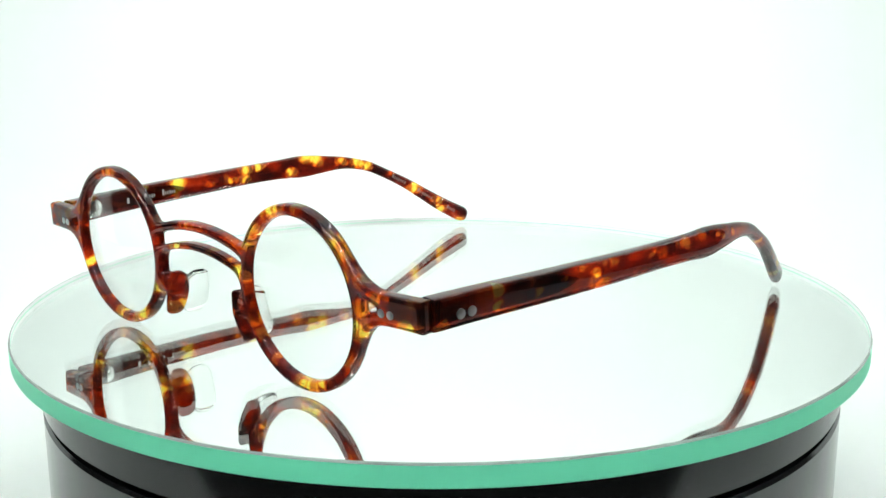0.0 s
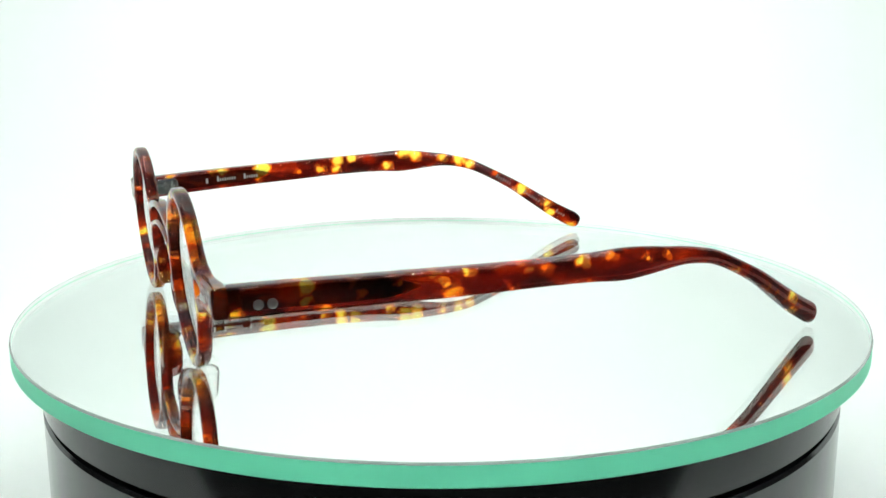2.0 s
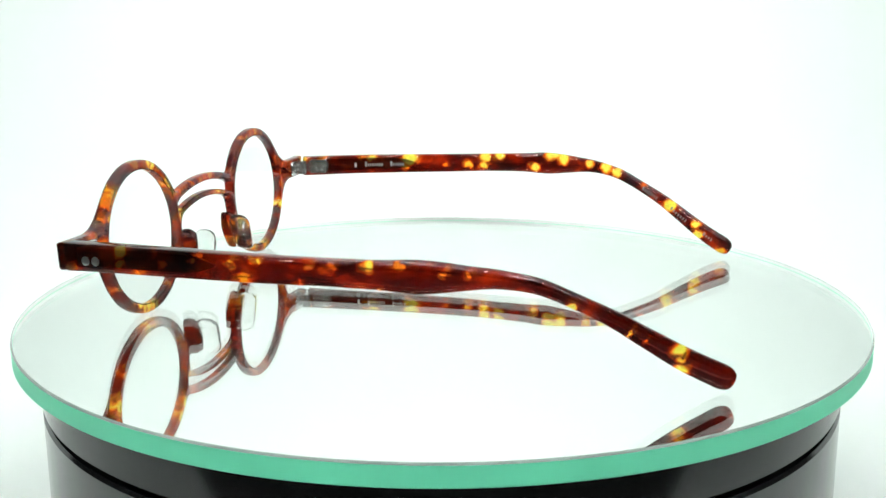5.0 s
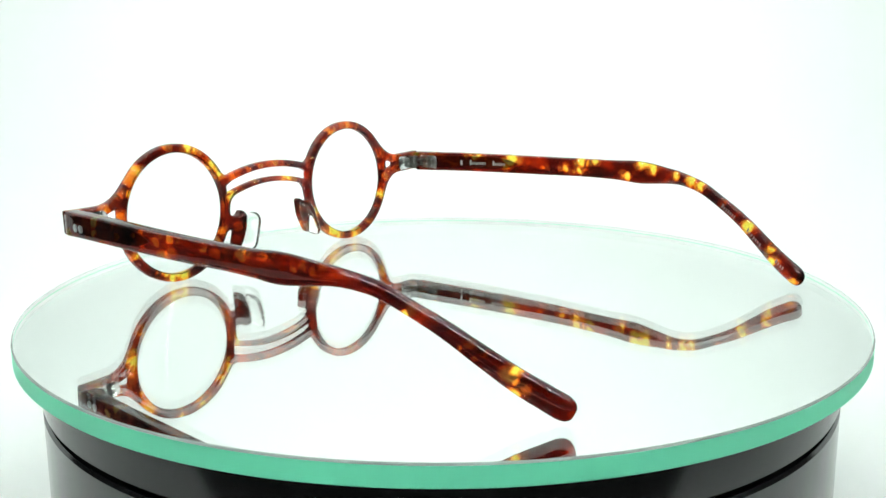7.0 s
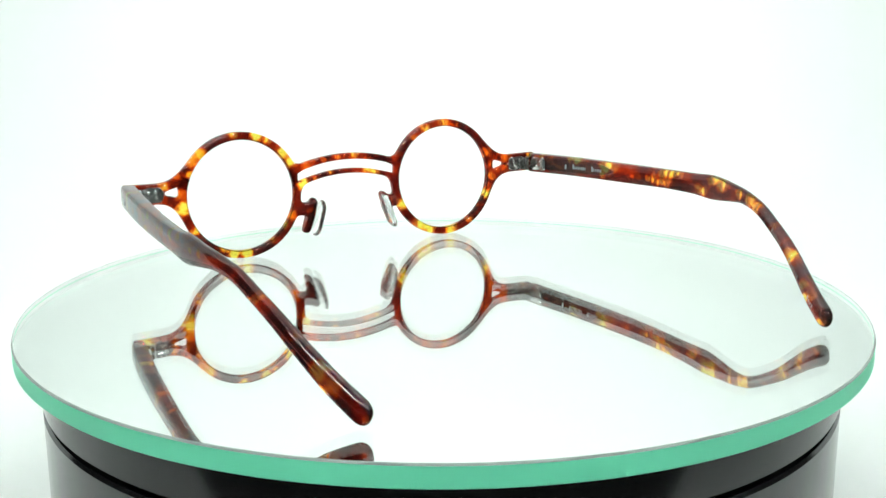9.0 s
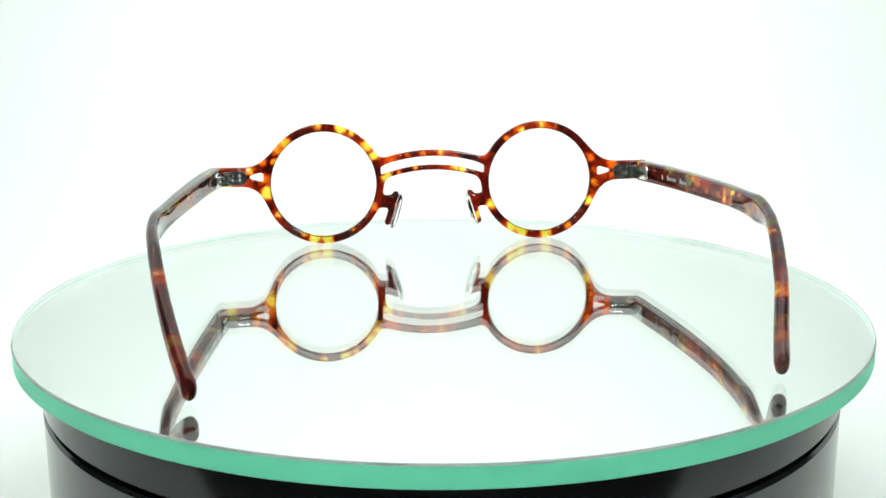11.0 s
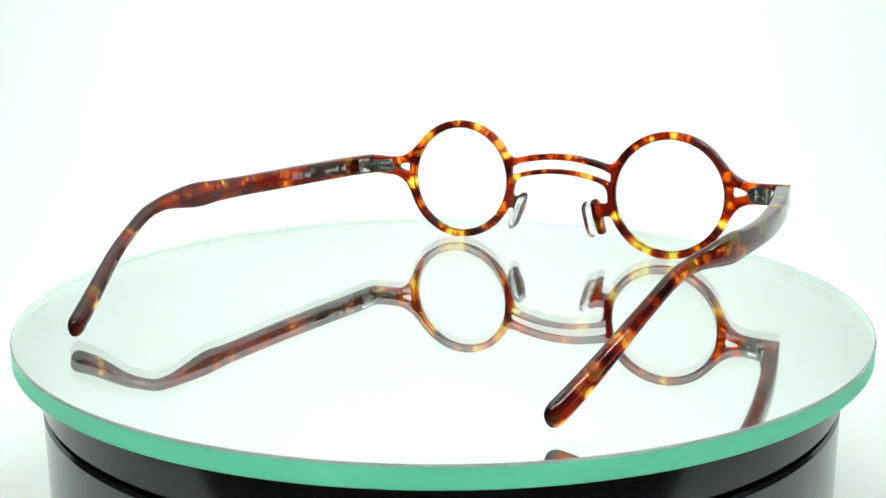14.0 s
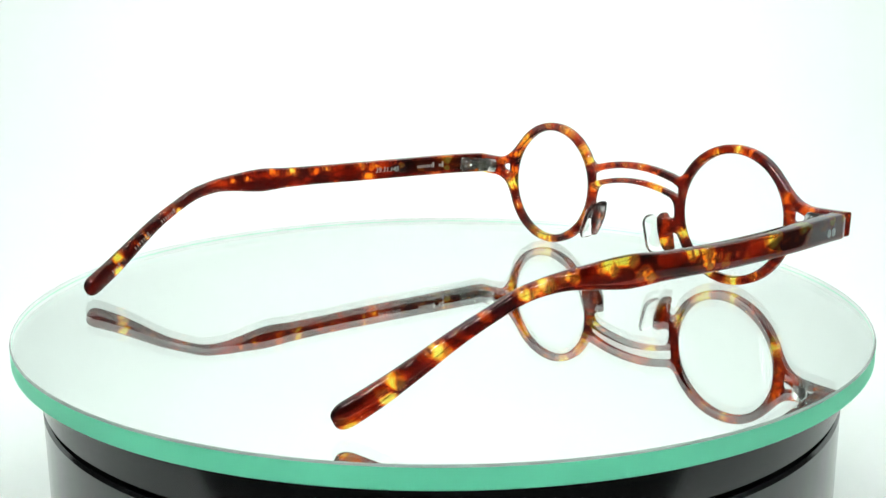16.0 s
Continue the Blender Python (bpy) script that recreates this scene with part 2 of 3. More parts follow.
def part(name, bm, mat, parent=None, label="", smooth=True):
    bmesh.ops.recalc_face_normals(bm, faces=bm.faces)
    me = bpy.data.meshes.new(name)
    bm.to_mesh(me)
    bm.free()
    me.materials.append(mat)
    if smooth:
        me.shade_smooth()
        me.set_sharp_from_angle(angle=radians(40))
    ob = new(name, me)
    if parent is not None:
        ob.parent = parent
    if label:
        tagged(ob, label)
    return ob


def lathe(profile, segments=192, closed=True):
    """A turned solid: profile of (radius, z); closed joins the last point to the first."""
    verts, faces = [], []
    n = len(profile)
    for k in range(segments):
        a = 2 * math.pi * k / segments
        for r, z in profile:
            verts.append((r * math.cos(a), r * math.sin(a), z))
    for k in range(segments):
        m = (k + 1) % segments
        for i in range(n if closed else n - 1):
            j = (i + 1) % n
            faces.append((k * n + i, m * n + i, m * n + j, k * n + j))
    return verts, faces


def turned(name, profile, mat, parent=None, label="", closed=True, segments=192, sharp=30):
    v, f = lathe(profile, segments, closed)
    bm = bmesh.new()
    bv = [bm.verts.new(x) for x in v]
    for q in f:
        bm.faces.new([bv[i] for i in q])
    bmesh.ops.remove_doubles(bm, verts=bm.verts, dist=1e-7)
    bmesh.ops.recalc_face_normals(bm, faces=bm.faces)
    me = bpy.data.meshes.new(name)
    bm.to_mesh(me)
    bm.free()
    me.materials.append(mat)
    me.shade_smooth()
    me.set_sharp_from_angle(angle=radians(sharp))
    ob = new(name, me)
    if parent is not None:
        ob.parent = parent
    if label:
        tagged(ob, label)
    return ob


# ---- the light tent and the room round it ----
def sheet(name, x0, x1, y0, y1, z0, z1, mat, label):
    bm = bmesh.new()
    bmesh.ops.create_cube(bm, size=1.0)
    for v in bm.verts:
        v.co = Vector(((x0, x1)[v.co.x > 0], (y0, y1)[v.co.y > 0], (z0, z1)[v.co.z > 0]))
    return tagged(part(name, bm, mat, smooth=False), label, "wall", kind="structure")


def sweep():
    """White paper that lies on the table and curves up behind the turntable."""
    line = [(-0.135, 0.0), (0.24, 0.0)]
    for k in range(1, 17):
        a = math.pi / 2 * k / 16
        line.append((0.24 + 0.26 * math.sin(a), 0.26 - 0.26 * math.cos(a)))
    line.append((0.50, 0.60))
    verts, faces = [], []
    for y, z in line:
        verts += [(-0.36, y, z), (0.36, y, z)]
    for i in range(len(line) - 1):
        faces.append((2 * i, 2 * i + 1, 2 * i + 3, 2 * i + 2))
    ob = mesh_object("backdrop", verts, faces, PAPER)
    mod = ob.modifiers.new("thickness", "SOLIDIFY")
    mod.thickness, mod.offset = 0.0006, -1
    return tagged(ob, "seamless white paper sweep under the turntable", "backdrop", kind="structure")


sweep()
sheet("wall_west", -0.372, -0.362, 0.08, 0.51, 0.0, 0.61, FABRIC, "white fabric side of the light tent")
sheet("wall_east", 0.362, 0.372, 0.08, 0.51, 0.0, 0.61, FABRIC, "white fabric side of the light tent")
sheet("ceiling", -0.372, 0.372, -0.03, 0.52, 0.602, 0.612, FABRIC, "white fabric top of the light tent")
# Unseen black sheets, added so that glossy faces reflect dark towards the front.
sheet("ceiling_blocker", -0.372, 0.372, -0.27, -0.032, 0.602, 0.612, BLOCKER, "unseen black sheet added to darken front reflections")
sheet("wall_blocker_west", -0.372, -0.362, -0.27, 0.078, 0.0, 0.60, BLOCKER, "unseen black sheet added to darken front reflections")
sheet("wall_blocker_east", 0.362, 0.372, -0.27, 0.078, 0.0, 0.60, BLOCKER, "unseen black sheet added to darken front reflections")
sheet("floor", -1.5, 1.5, -1.5, 1.5, -0.04, -0.003, DESK, "dark plain desk top under the light tent")
sheet("wall_room_south", -1.5, 1.5, -1.54, -1.5, -0.04, 1.8, ROOM, "plain dim room wall")
sheet("wall_room_north", -1.5, 1.5, 1.5, 1.54, -0.04, 1.8, ROOM, "plain dim room wall")
sheet("wall_room_west", -1.54, -1.5, -1.54, 1.54, -0.04, 1.8, ROOM, "plain dim room wall")
sheet("wall_room_east", 1.5, 1.54, -1.54, 1.54, -0.04, 1.8, ROOM, "plain dim room wall")
sheet("ceiling_room", -1.54, 1.54, -1.54, 1.54, 1.8, 1.84, ROOM, "plain dim room ceiling")


def led_strip(m, label, glow):
    """Row of small lamps: source of the dotted highlights at the top, added fill in front."""
    t = new("led_strip")
    t.matrix_world = m
    tagged(t, label, "lamp", "lamp rows in the tent")
    bm = bmesh.new()
    bmesh.ops.create_cube(bm, size=1.0)
    bmesh.ops.scale(bm, verts=bm.verts, vec=(0.020, 0.63, 0.006))
    bmesh.ops.translate(bm, verts=bm.verts, vec=(0, 0, -0.0032))
    bmesh.ops.bevel(bm, geom=bm.edges[:], offset=0.001, segments=2, affect="EDGES")
    part("housing", bm, ALUMINIUM, t, "white strip housing", smooth=False)
    bm = bmesh.new()
    bmesh.ops.create_cube(bm, size=1.0)
    bmesh.ops.scale(bm, verts=bm.verts, vec=(0.013, 0.018, 0.002))
    first = part("led", bm, glow, t, "small glowing white lamp", smooth=False)
    for k in range(24):
        ob = first if k == 0 else new("led", first.data)
        ob.parent = t
        ob.location = (0, (k - 11.5) * 0.026, -0.0073)
    return t


for x in (-0.18, 0.18):
    led_strip(pose(x, 0.05, 0.6012), "row of small white lamps under the tent top", LED_TOP)
# Unseen row on rods, added as fill for the glass edge and spectacles.
hung = led_strip(pose(0, -0.245, 0.38, 36, 0, 0) @ pose(0, 0, 0, rz=90), "unseen row of small white lamps added as front fill", LED_FILL)
for x in (-0.2, 0.2):
    bm = bmesh.new()
    bmesh.ops.create_cone(bm, cap_ends=True, segments=12, radius1=0.002, radius2=0.002, depth=0.220)
    rod = part("hanger", bm, ALUMINIUM, hung)
    rod.matrix_local = hung.matrix_world.inverted() @ Matrix.Translation((x, -0.245, 0.4917))


# ---- the turntable ----
def turntable():
    t = new("turntable")
    tagged(t, "round glossy black motorised turntable on white paper", "turntable")
    r = 0.0990
    b = TOP - GLASS - 0.0004
    g = TOP - 0.0162
    platter = turned("platter", [(0.0, b), (r - 0.0006, b), (r, b - 0.0006), (r, g + 0.0006), (r - 0.0006, g), (0.0, g)],
                     BLACK, t, "glossy black plastic rim of the platter", closed=False)
    turned("gap_ring", [(0.0, g - 0.0001), (r - 0.0022, g - 0.0001), (r - 0.0022, g - 0.0012), (0.0, g - 0.0012)],
           GAP, t, "narrow dark gap under the platter", closed=False)
    turned("base", [(0.0, g - 0.0013), (r - 0.0006, g - 0.0013), (r, g - 0.0020), (r, 0.0045), (r - 0.0015, 0.0030), (0.0, 0.0030)],
           BLACK, t, "glossy black plastic drum", closed=False)
    for k in range(4):
        a = math.pi / 4 + k * math.pi / 2
        bm = bmesh.new()
        bmesh.ops.create_cone(bm, cap_ends=True, segments=24, radius1=0.008, radius2=0.009, depth=0.0030)
        bmesh.ops.translate(bm, verts=bm.verts, vec=(0.08 * math.cos(a), 0.08 * math.sin(a), 0.0015))
        part("foot", bm, GAP, t)
    return t, platter


def mirror_disc():
    t = new("mirror_disc")
    t.location = (0, 0, TOP)
    tagged(t, "round greenish glass mirror lying on the turntable", "mirror")
    c = 0.0004
    e = DISC - 0.00025
    turned("glass_plate", [(0.0, 0.0), (DISC - c, 0.0)],
           GLASSY, t, "clear greenish plate glass", closed=False, segments=256)
    turned("silvering", [(0.0, -0.0011), (DISC - c, -0.0011)], SILVER, t, "mirror coating under the glass", closed=False, segments=256)
    # Opaque band added for the pale inner reflection at the far rim.
    turned("inner_rim", [(DISC - c, -0.0010), (DISC - c, -0.00003)], RIM, t, "inner face of the rim, its reflected light painted pale", closed=False, segments=256)
    turned("chamfer", [(DISC - c, -0.00002), (DISC - c + 0.0001, 0.00002), (DISC - 0.0001, -c + 0.0001), (DISC, -c - 0.00006)],
           CHAMFER, t, "grey-green polished chamfer", closed=False, segments=256, sharp=60)
    turned("edge", [(DISC - c - 0.0005, -0.0013), (e - 0.0002, -0.0011), (DISC, -c - 0.00008), (DISC, -GLASS + 0.0003), (DISC - 0.0003, -GLASS), (0.02, -GLASS), (0.02, -0.0013)],
           EDGE, t, "sea-green ground glass edge", segments=256)
    return t


TURNTABLE, PLATTER = turntable()
MIRROR = mirror_disc()


# ---- the spectacles ----
# Local axes: x to the wearer's left, y back to the ears, z up, origin on the turntable's axis.
SHIFT = GLASSES_SHIFT
TILT = radians(2.78)
LIFT = -0.085


def place(u, back, z):
    return ((u + SHIFT[0]) * MM, (back + SHIFT[1]) * MM, z * MM)


def on_front(u, n, v):
    """A point of the front: u across, v up its plane, n back from its rear face; all in millimetres."""
    return place(u, 2.6 + 0.020 * u + n * math.cos(TILT) - v * math.sin(TILT), LIFT + v * math.cos(TILT) + n * math.sin(TILT))


def smin(a, b, k):
    h = np.maximum(k - np.abs(a - b), 0) / k
    return np.minimum(a, b) - h * h * k * 0.25


def smax(a, b, k):
    return -smin(-a, -b, k)


EYE_U, EYE_V, R_OUT, R_IN = 34.3, 19.0, 18.8, 16.4


def front_outline(u, v):
    """Signed distance in the plane of the front: two round rims, double bridge, end pieces and nose feet."""
    s = np.abs(u)
    rim = np.hypot(s - EYE_U, v - EYE_V) - R_OUT
    end = np.maximum(np.abs(v - 21.7 - 0.02 * (s - 60)) - (3.0 + 0.0035 * (s - 60) ** 2 * (s < 60)), np.maximum(s - 68.6, 46 - s))
    d = smin(rim, end, 7.0)
    upper = np.maximum(np.abs(v - (28.1 - 2.3 * (s / 15.4) ** 2)) - 1.12, s - 18)
    lower = np.maximum(np.abs(v - (23.85 - 2.9 * (s / 16.0) ** 2)) - 0.95, s - 18)
    d = smin(d, upper, 3.0)
    d = smin(d, lower, 3.0)
    ax, av, bx, bv = 11.8, 15.4, 14.5, 6.6
    h = np.clip(((s - ax) * (bx - ax) + (v - av) * (bv - av)) / ((bx - ax) ** 2 + (bv - av) ** 2), 0, 1)
    foot = np.hypot(s - ax - h * (bx - ax), v - av - h * (bv - av)) - 0.98
    arm = np.maximum(np.abs(v - 13.2) - 2.0, np.abs(s - 15.0) - 2.6)
    d = smin(d, smin(foot, arm, 1.2), 1.2)
    slot = np.maximum(np.abs(v - (25.82 - 2.95 * (s / 16.2) ** 2)) - 1.2, s - 16.35)
    d = smax(d, -slot, 0.8)
    key = smax(smax(53.0 - s, s - 57.4, 1.2), np.abs(v - 21.6) - 1.5 * (58.8 - s) / 5.4, 1.2)
    d = smax(d, -key, 0.8)
    return smax(d, R_IN - np.hypot(s - EYE_U, v - EYE_V), 0.3)


def front_solid(u, n, v):
    s = np.abs(u)
    bend = np.clip((s - 50) / 16, 0, 1)
    bend = bend * bend * (3 - 2 * bend)
    middle = -1.5 + 0.9 * bend
    foot = np.clip((16.5 - s) / 3, 0, 1) * np.clip((17 - v) / 2, 0, 1)
    full = np.sqrt(np.clip(1 - ((v - 11.0) / 5.5) ** 2, 0, 1))
    half = 1.5 * (1 - 0.55 * foot * (1 - full)) + 0.2 * bend + 1.1 * foot * full
    r = 0.85
    a = front_outline(u, v) + r
    b = np.abs(n - middle - 1.1 * foot) - half + r
    return np.minimum(np.maximum(a, b), 0) + np.hypot(np.maximum(a, 0), np.maximum(b, 0)) - r


def surface_net(field, lo, hi, step):
    """The zero surface of a field as a mesh of quads, one vertex for each cell that it crosses."""
    ax = [np.arange(a, b + step, step) for a, b in zip(lo, hi)]
    g = np.meshgrid(*ax, indexing="ij")
    f = field(*g)
    neg = f < 0
    nx, ny, nz = (len(a) - 1 for a in ax)
    total = np.zeros((nx, ny, nz, 3))
    count = np.zeros((nx, ny, nz))
    corners = [(i, j, k) for i in (0, 1) for j in (0, 1) for k in (0, 1)]
    cut = lambda a, c: a[c[0]:c[0] + nx, c[1]:c[1] + ny, c[2]:c[2] + nz]
    for a in corners:
        for axis in range(3):
            if a[axis]:
                continue
            b = tuple(1 if q == axis else a[q] for q in range(3))
            fa, fb = cut(f, a), cut(f, b)
            hit = (fa < 0) != (fb < 0)
            w = np.where(hit, fa / np.where(hit, fa - fb, 1), 0)
            p = np.array(a, float) + np.zeros((nx, ny, nz, 3))
            p[..., axis] = w
            total += p * hit[..., None]
            count += hit
    index = -np.ones((nx, ny, nz), int)
    used = count > 0
    index[used] = np.arange(used.sum())
    cells = np.argwhere(used)
    pos = np.array(lo) + step * (cells + total[used] / count[used][:, None])
    for _ in range(2):
        e = 0.02
        val = field(pos[:, 0], pos[:, 1], pos[:, 2])
        gr = np.stack([(field(*(pos + e * np.eye(3)[q]).T) - val) / e for q in range(3)], -1)
        pos = pos - np.clip(val, -0.2, 0.2)[:, None] * gr / np.maximum((gr ** 2).sum(1), 0.3)[:, None]
    faces = []
    for axis in range(3):
        p, q = (axis + 1) % 3, (axis + 2) % 3
        a = [slice(None)] * 3
        b = [slice(None)] * 3
        a[axis], b[axis] = slice(0, -1), slice(1, None)
        change = neg[tuple(a)] != neg[tuple(b)]
        at = np.argwhere(change)
        at = at[(at[:, p] > 0) & (at[:, q] > 0) & (at[:, p] < len(ax[p]) - 1) & (at[:, q] < len(ax[q]) - 1)]
        inside = neg[tuple(at.T)]
        quad = []
        for dp, dq in ((1, 1), (0, 1), (0, 0), (1, 0)):
            c = at.copy()
            c[:, p] -= dp
            c[:, q] -= dq
            quad.append(index[tuple(c.T)])
        quad = np.stack(quad, -1)
        quad[~inside] = quad[~inside][:, ::-1]
        faces.append(quad)
    return pos, np.vstack(faces)


GLASSES = new("eyeglasses")
GLASSES.location = (0, 0, TOP)
tagged(GLASSES, "round tortoiseshell eyeglasses with open temples on a mirror", "eyeglasses")


def front():
    pos, faces = surface_net(front_solid, (-70.2, -4.8, -1.2), (70.2, 4.0, 39.6), 0.4)
    pts = [on_front(*p) for p in pos]
    return mesh_object("frame_front", pts, faces.tolist(), ACETATE, GLASSES, "polished tortoiseshell acetate front with a double bridge")


FRONT = front()


def glide(xs, ys, q):
    """Smooth curve through stations (Catmull-Rom by finite differences)."""
    xs, ys = np.array(xs, float), np.array(ys, float)
    slope = np.gradient(ys, xs)
    i = np.clip(np.searchsorted(xs, q) - 1, 0, len(xs) - 2)
    h = xs[i + 1] - xs[i]
    t = (q - xs[i]) / h
    return ((1 + 2 * t) * (1 - t) ** 2 * ys[i] + t * (1 - t) ** 2 * h * slope[i]
            + t * t * (3 - 2 * t) * ys[i + 1] + t * t * (t - 1) * h * slope[i + 1])


STATION = [2.6, 10, 30, 50, 66, 75, 83, 88, 92, 97, 101, 105, 113, 120, 126, 133, 141.6]
HEIGHT_MID = [21.5, 21.8, 22.15, 22.4, 22.7, 22.8, 22.85, 23.0, 23.05, 23.0, 22.5, 21.7, 18.3, 14.7, 10.9, 6.5, 1.85]
DEPTH = [6.2, 6.1, 5.9, 5.8, 5.7, 6.0, 6.8, 6.0, 5.0, 4.0, 3.5, 3.3, 3.1, 3.5, 4.1, 4.8, 5.2]


def temple_line(side, q):
    us = SIDE_LEFT if side > 0 else SIDE_RIGHT
    rise = np.interp(q, [60, 95, 113, 141], [0.25, 0.35, 0.6, 0.7]) if side > 0 else np.interp(q, [10, 80, 100, 130], [0.1, 1.35, 1.1, 0])
    return np.stack([side * glide(SIDE_AT, us, q), q, glide(STATION, HEIGHT_MID, q) + rise], -1)


def temple_frame(side, q):
    """Middle, sideways and upward axes, and half sizes of the temple at the station q."""
    c = temple_line(side, q)
    tan = temple_line(side, q + 0.05) - temple_line(side, q - 0.05)
    tan /= np.linalg.norm(tan, axis=-1)[:, None]
    out = np.cross(tan, [0, 0, 1.0]) * side
    out /= np.linalg.norm(out, axis=-1)[:, None]
    up = np.cross(out, tan) * side
    return c, tan, out, up, glide(STATION, DEPTH, q) / 2, np.interp(q, [0, 60, 95, 142], [2.15, 1.8, 1.4, 1.65])


def temple(side):
    q = np.concatenate([np.linspace(3.7 if side > 0 else 2.5, 100, 70), np.linspace(101, 140.0 if side > 0 else 137.8, 46)])
    c, tan, out, up, hh, hw = temple_frame(side, q)
    rings = []
    n = 28
    ang = [2 * math.pi * (k + 0.5) / n for k in range(n)]
    def ring(i, scale, along):
        pts = []
        flat = np.interp(q[i], [36, 66, 100], [0.34, 0.58, 0.85])
        for a in ang:
            ca, sa = math.cos(a), math.sin(a)
            x = math.copysign(abs(ca) ** flat, ca) * hw[i] * scale
            y = math.copysign(abs(sa) ** flat, sa) * hh[i] * (1 - (1 - scale) * 0.88)
            p = c[i] + out[i] * x + up[i] * y + tan[i] * along
            pts.append(place(p[0], p[1], p[2]))
        return pts
    rings.append(ring(0, 0.965, -0.1))
    rings += [ring(i, 1.0, 0) for i in range(len(q))]
    last = len(q) - 1
    for k in range(1, 11):
        a = math.pi / 2 * k / 10.2
        rings.append(ring(last, math.cos(a) ** 0.75, 3.0 * math.sin(a)))
    verts = [p for r in rings for p in r]
    faces = []
    for i in range(len(rings) - 1):
        for k in range(n):
            m = (k + 1) % n
            faces.append((i * n + k, i * n + m, (i + 1) * n + m, (i + 1) * n + k))
    faces.append(tuple(range(n))[::-1])
    faces.append(tuple((len(rings) - 1) * n + k for k in range(n)))
    bm = bmesh.new()
    bv = [bm.verts.new(v) for v in verts]
    for f in faces:
        bm.faces.new([bv[i] for i in f])
    return part("temple", bm, ACETATE_TEMPLE, GLASSES, "tortoiseshell acetate temple curving down to its tip")


TEMPLE = {side: temple(side) for side in (1, -1)}


def core_wire(side):
    """Flat stiffening wire inside the front part of a temple, with a pointed end."""
    q = np.array([6.0, 10, 16, 24, 32, 36, 39.5])
    c, tan, out, up, hh, hw = temple_frame(side, q)
    high = [1.8, 1.9, 1.9, 1.9, 1.8, 1.3, 0.2]
    bm = bmesh.new()
    rows = []
    for i in range(len(q)):
        rows.append([bm.verts.new(place(*(c[i] + out[i] * x * 0.45 + up[i] * y * high[i]))) for x, y in ((-1, -1), (1, -1), (1, 1), (-1, 1))])
    for a, b in zip(rows, rows[1:]):
        for k in range(4):
            m = (k + 1) % 4
            bm.faces.new((a[k], a[m], b[m], b[k]))
    bm.faces.new(rows[0])
    bm.faces.new(rows[-1])
    return part("core_wire", bm, WIRE, TEMPLE[side], "dark metal core seen through the acetate")


for side in (1, -1):
    core_wire(side)


def lens(side):
    n_ring, seg, rad, curve = 10, 72, 16.75, 130.0
    bm = bmesh.new()
    layers = []
    for base in (-2.2, -1.2):
        rows = [[bm.verts.new(on_front(side * EYE_U, base, EYE_V))]]
        for i in range(1, n_ring + 1):
            r = rad * i / n_ring
            sag = r * r / (2 * curve)
            rows.append([bm.verts.new(on_front(side * EYE_U + r * math.cos(2 * math.pi * k / seg), base + sag,
                                               EYE_V + r * math.sin(2 * math.pi * k / seg))) for k in range(seg)])
        layers.append(rows)
        for k in range(seg):
            m = (k + 1) % seg
            bm.faces.new((rows[0][0], rows[1][k], rows[1][m]))
            for i in range(1, n_ring):
                bm.faces.new((rows[i][k], rows[i + 1][k], rows[i + 1][m], rows[i][m]))
    for k in range(seg):
        m = (k + 1) % seg
        bm.faces.new((layers[0][-1][k], layers[0][-1][m], layers[1][-1][m], layers[1][-1][k]))
    ob = part("lens", bm, LENS, GLASSES, "clear round demo lens")
    ob.visible_shadow = False
    return ob


for side in (1, -1):
    lens(side)


def rounded_plate(corners, axes, depth, bevel, segments=3):
    """A plate with a rounded outline: corners in its plane, axes (origin, x, y, normal) in local metres."""
    o, ax, ay, an = (Vector(a) for a in axes)
    bm = bmesh.new()
    low = [bm.verts.new(o + ax * x + ay * y) for x, y in corners]
    high = [bm.verts.new(o + ax * x + ay * y + an * depth) for x, y in corners]
    n = len(corners)
    bm.faces.new(low[::-1])
    bm.faces.new(high)
    for i in range(n):
        j = (i + 1) % n
        bm.faces.new((low[i], low[j], high[j], high[i]))
    bmesh.ops.bevel(bm, geom=[e for e in bm.edges if (e.verts[0] in high) and (e.verts[1] in high)],
                    offset=bevel, segments=segments, profile=0.5, affect="EDGES")
    return bm


def stadium(hx, hy, r, n=7):
    pts = []
    for cx, cy, a0 in ((hx - r, hy - r, 0), (-hx + r, hy - r, 90), (-hx + r, -hy + r, 180), (hx - r, -hy + r, 270)):
        for k in range(n):
            a = radians(a0 + 90 * k / (n - 1))
            pts.append((cx + r * math.cos(a), cy + r * math.sin(a)))
    return pts


def axes_front(u, n, v):
    o = Vector(on_front(u, n, v))
    return (o, Vector(on_front(u + 1, n, v)) - o, Vector(on_front(u, n, v + 1)) - o, Vector(on_front(u, n + 1, v)) - o)


def axes_temple(side, q, face, up_mm=0.0):
    """Axes on the outer (face 1) or inner (face -1) side of a temple: x along it, y up, normal outwards."""
    c, tan, out, up, hh, hw = (a[0] for a in temple_frame(side, np.array([q])))
    nrm = out * face
    o = c + nrm * hw + up * up_mm
    return (Vector(place(*o)), Vector(tan) * MM, Vector(up) * MM, Vector(nrm) * MM)


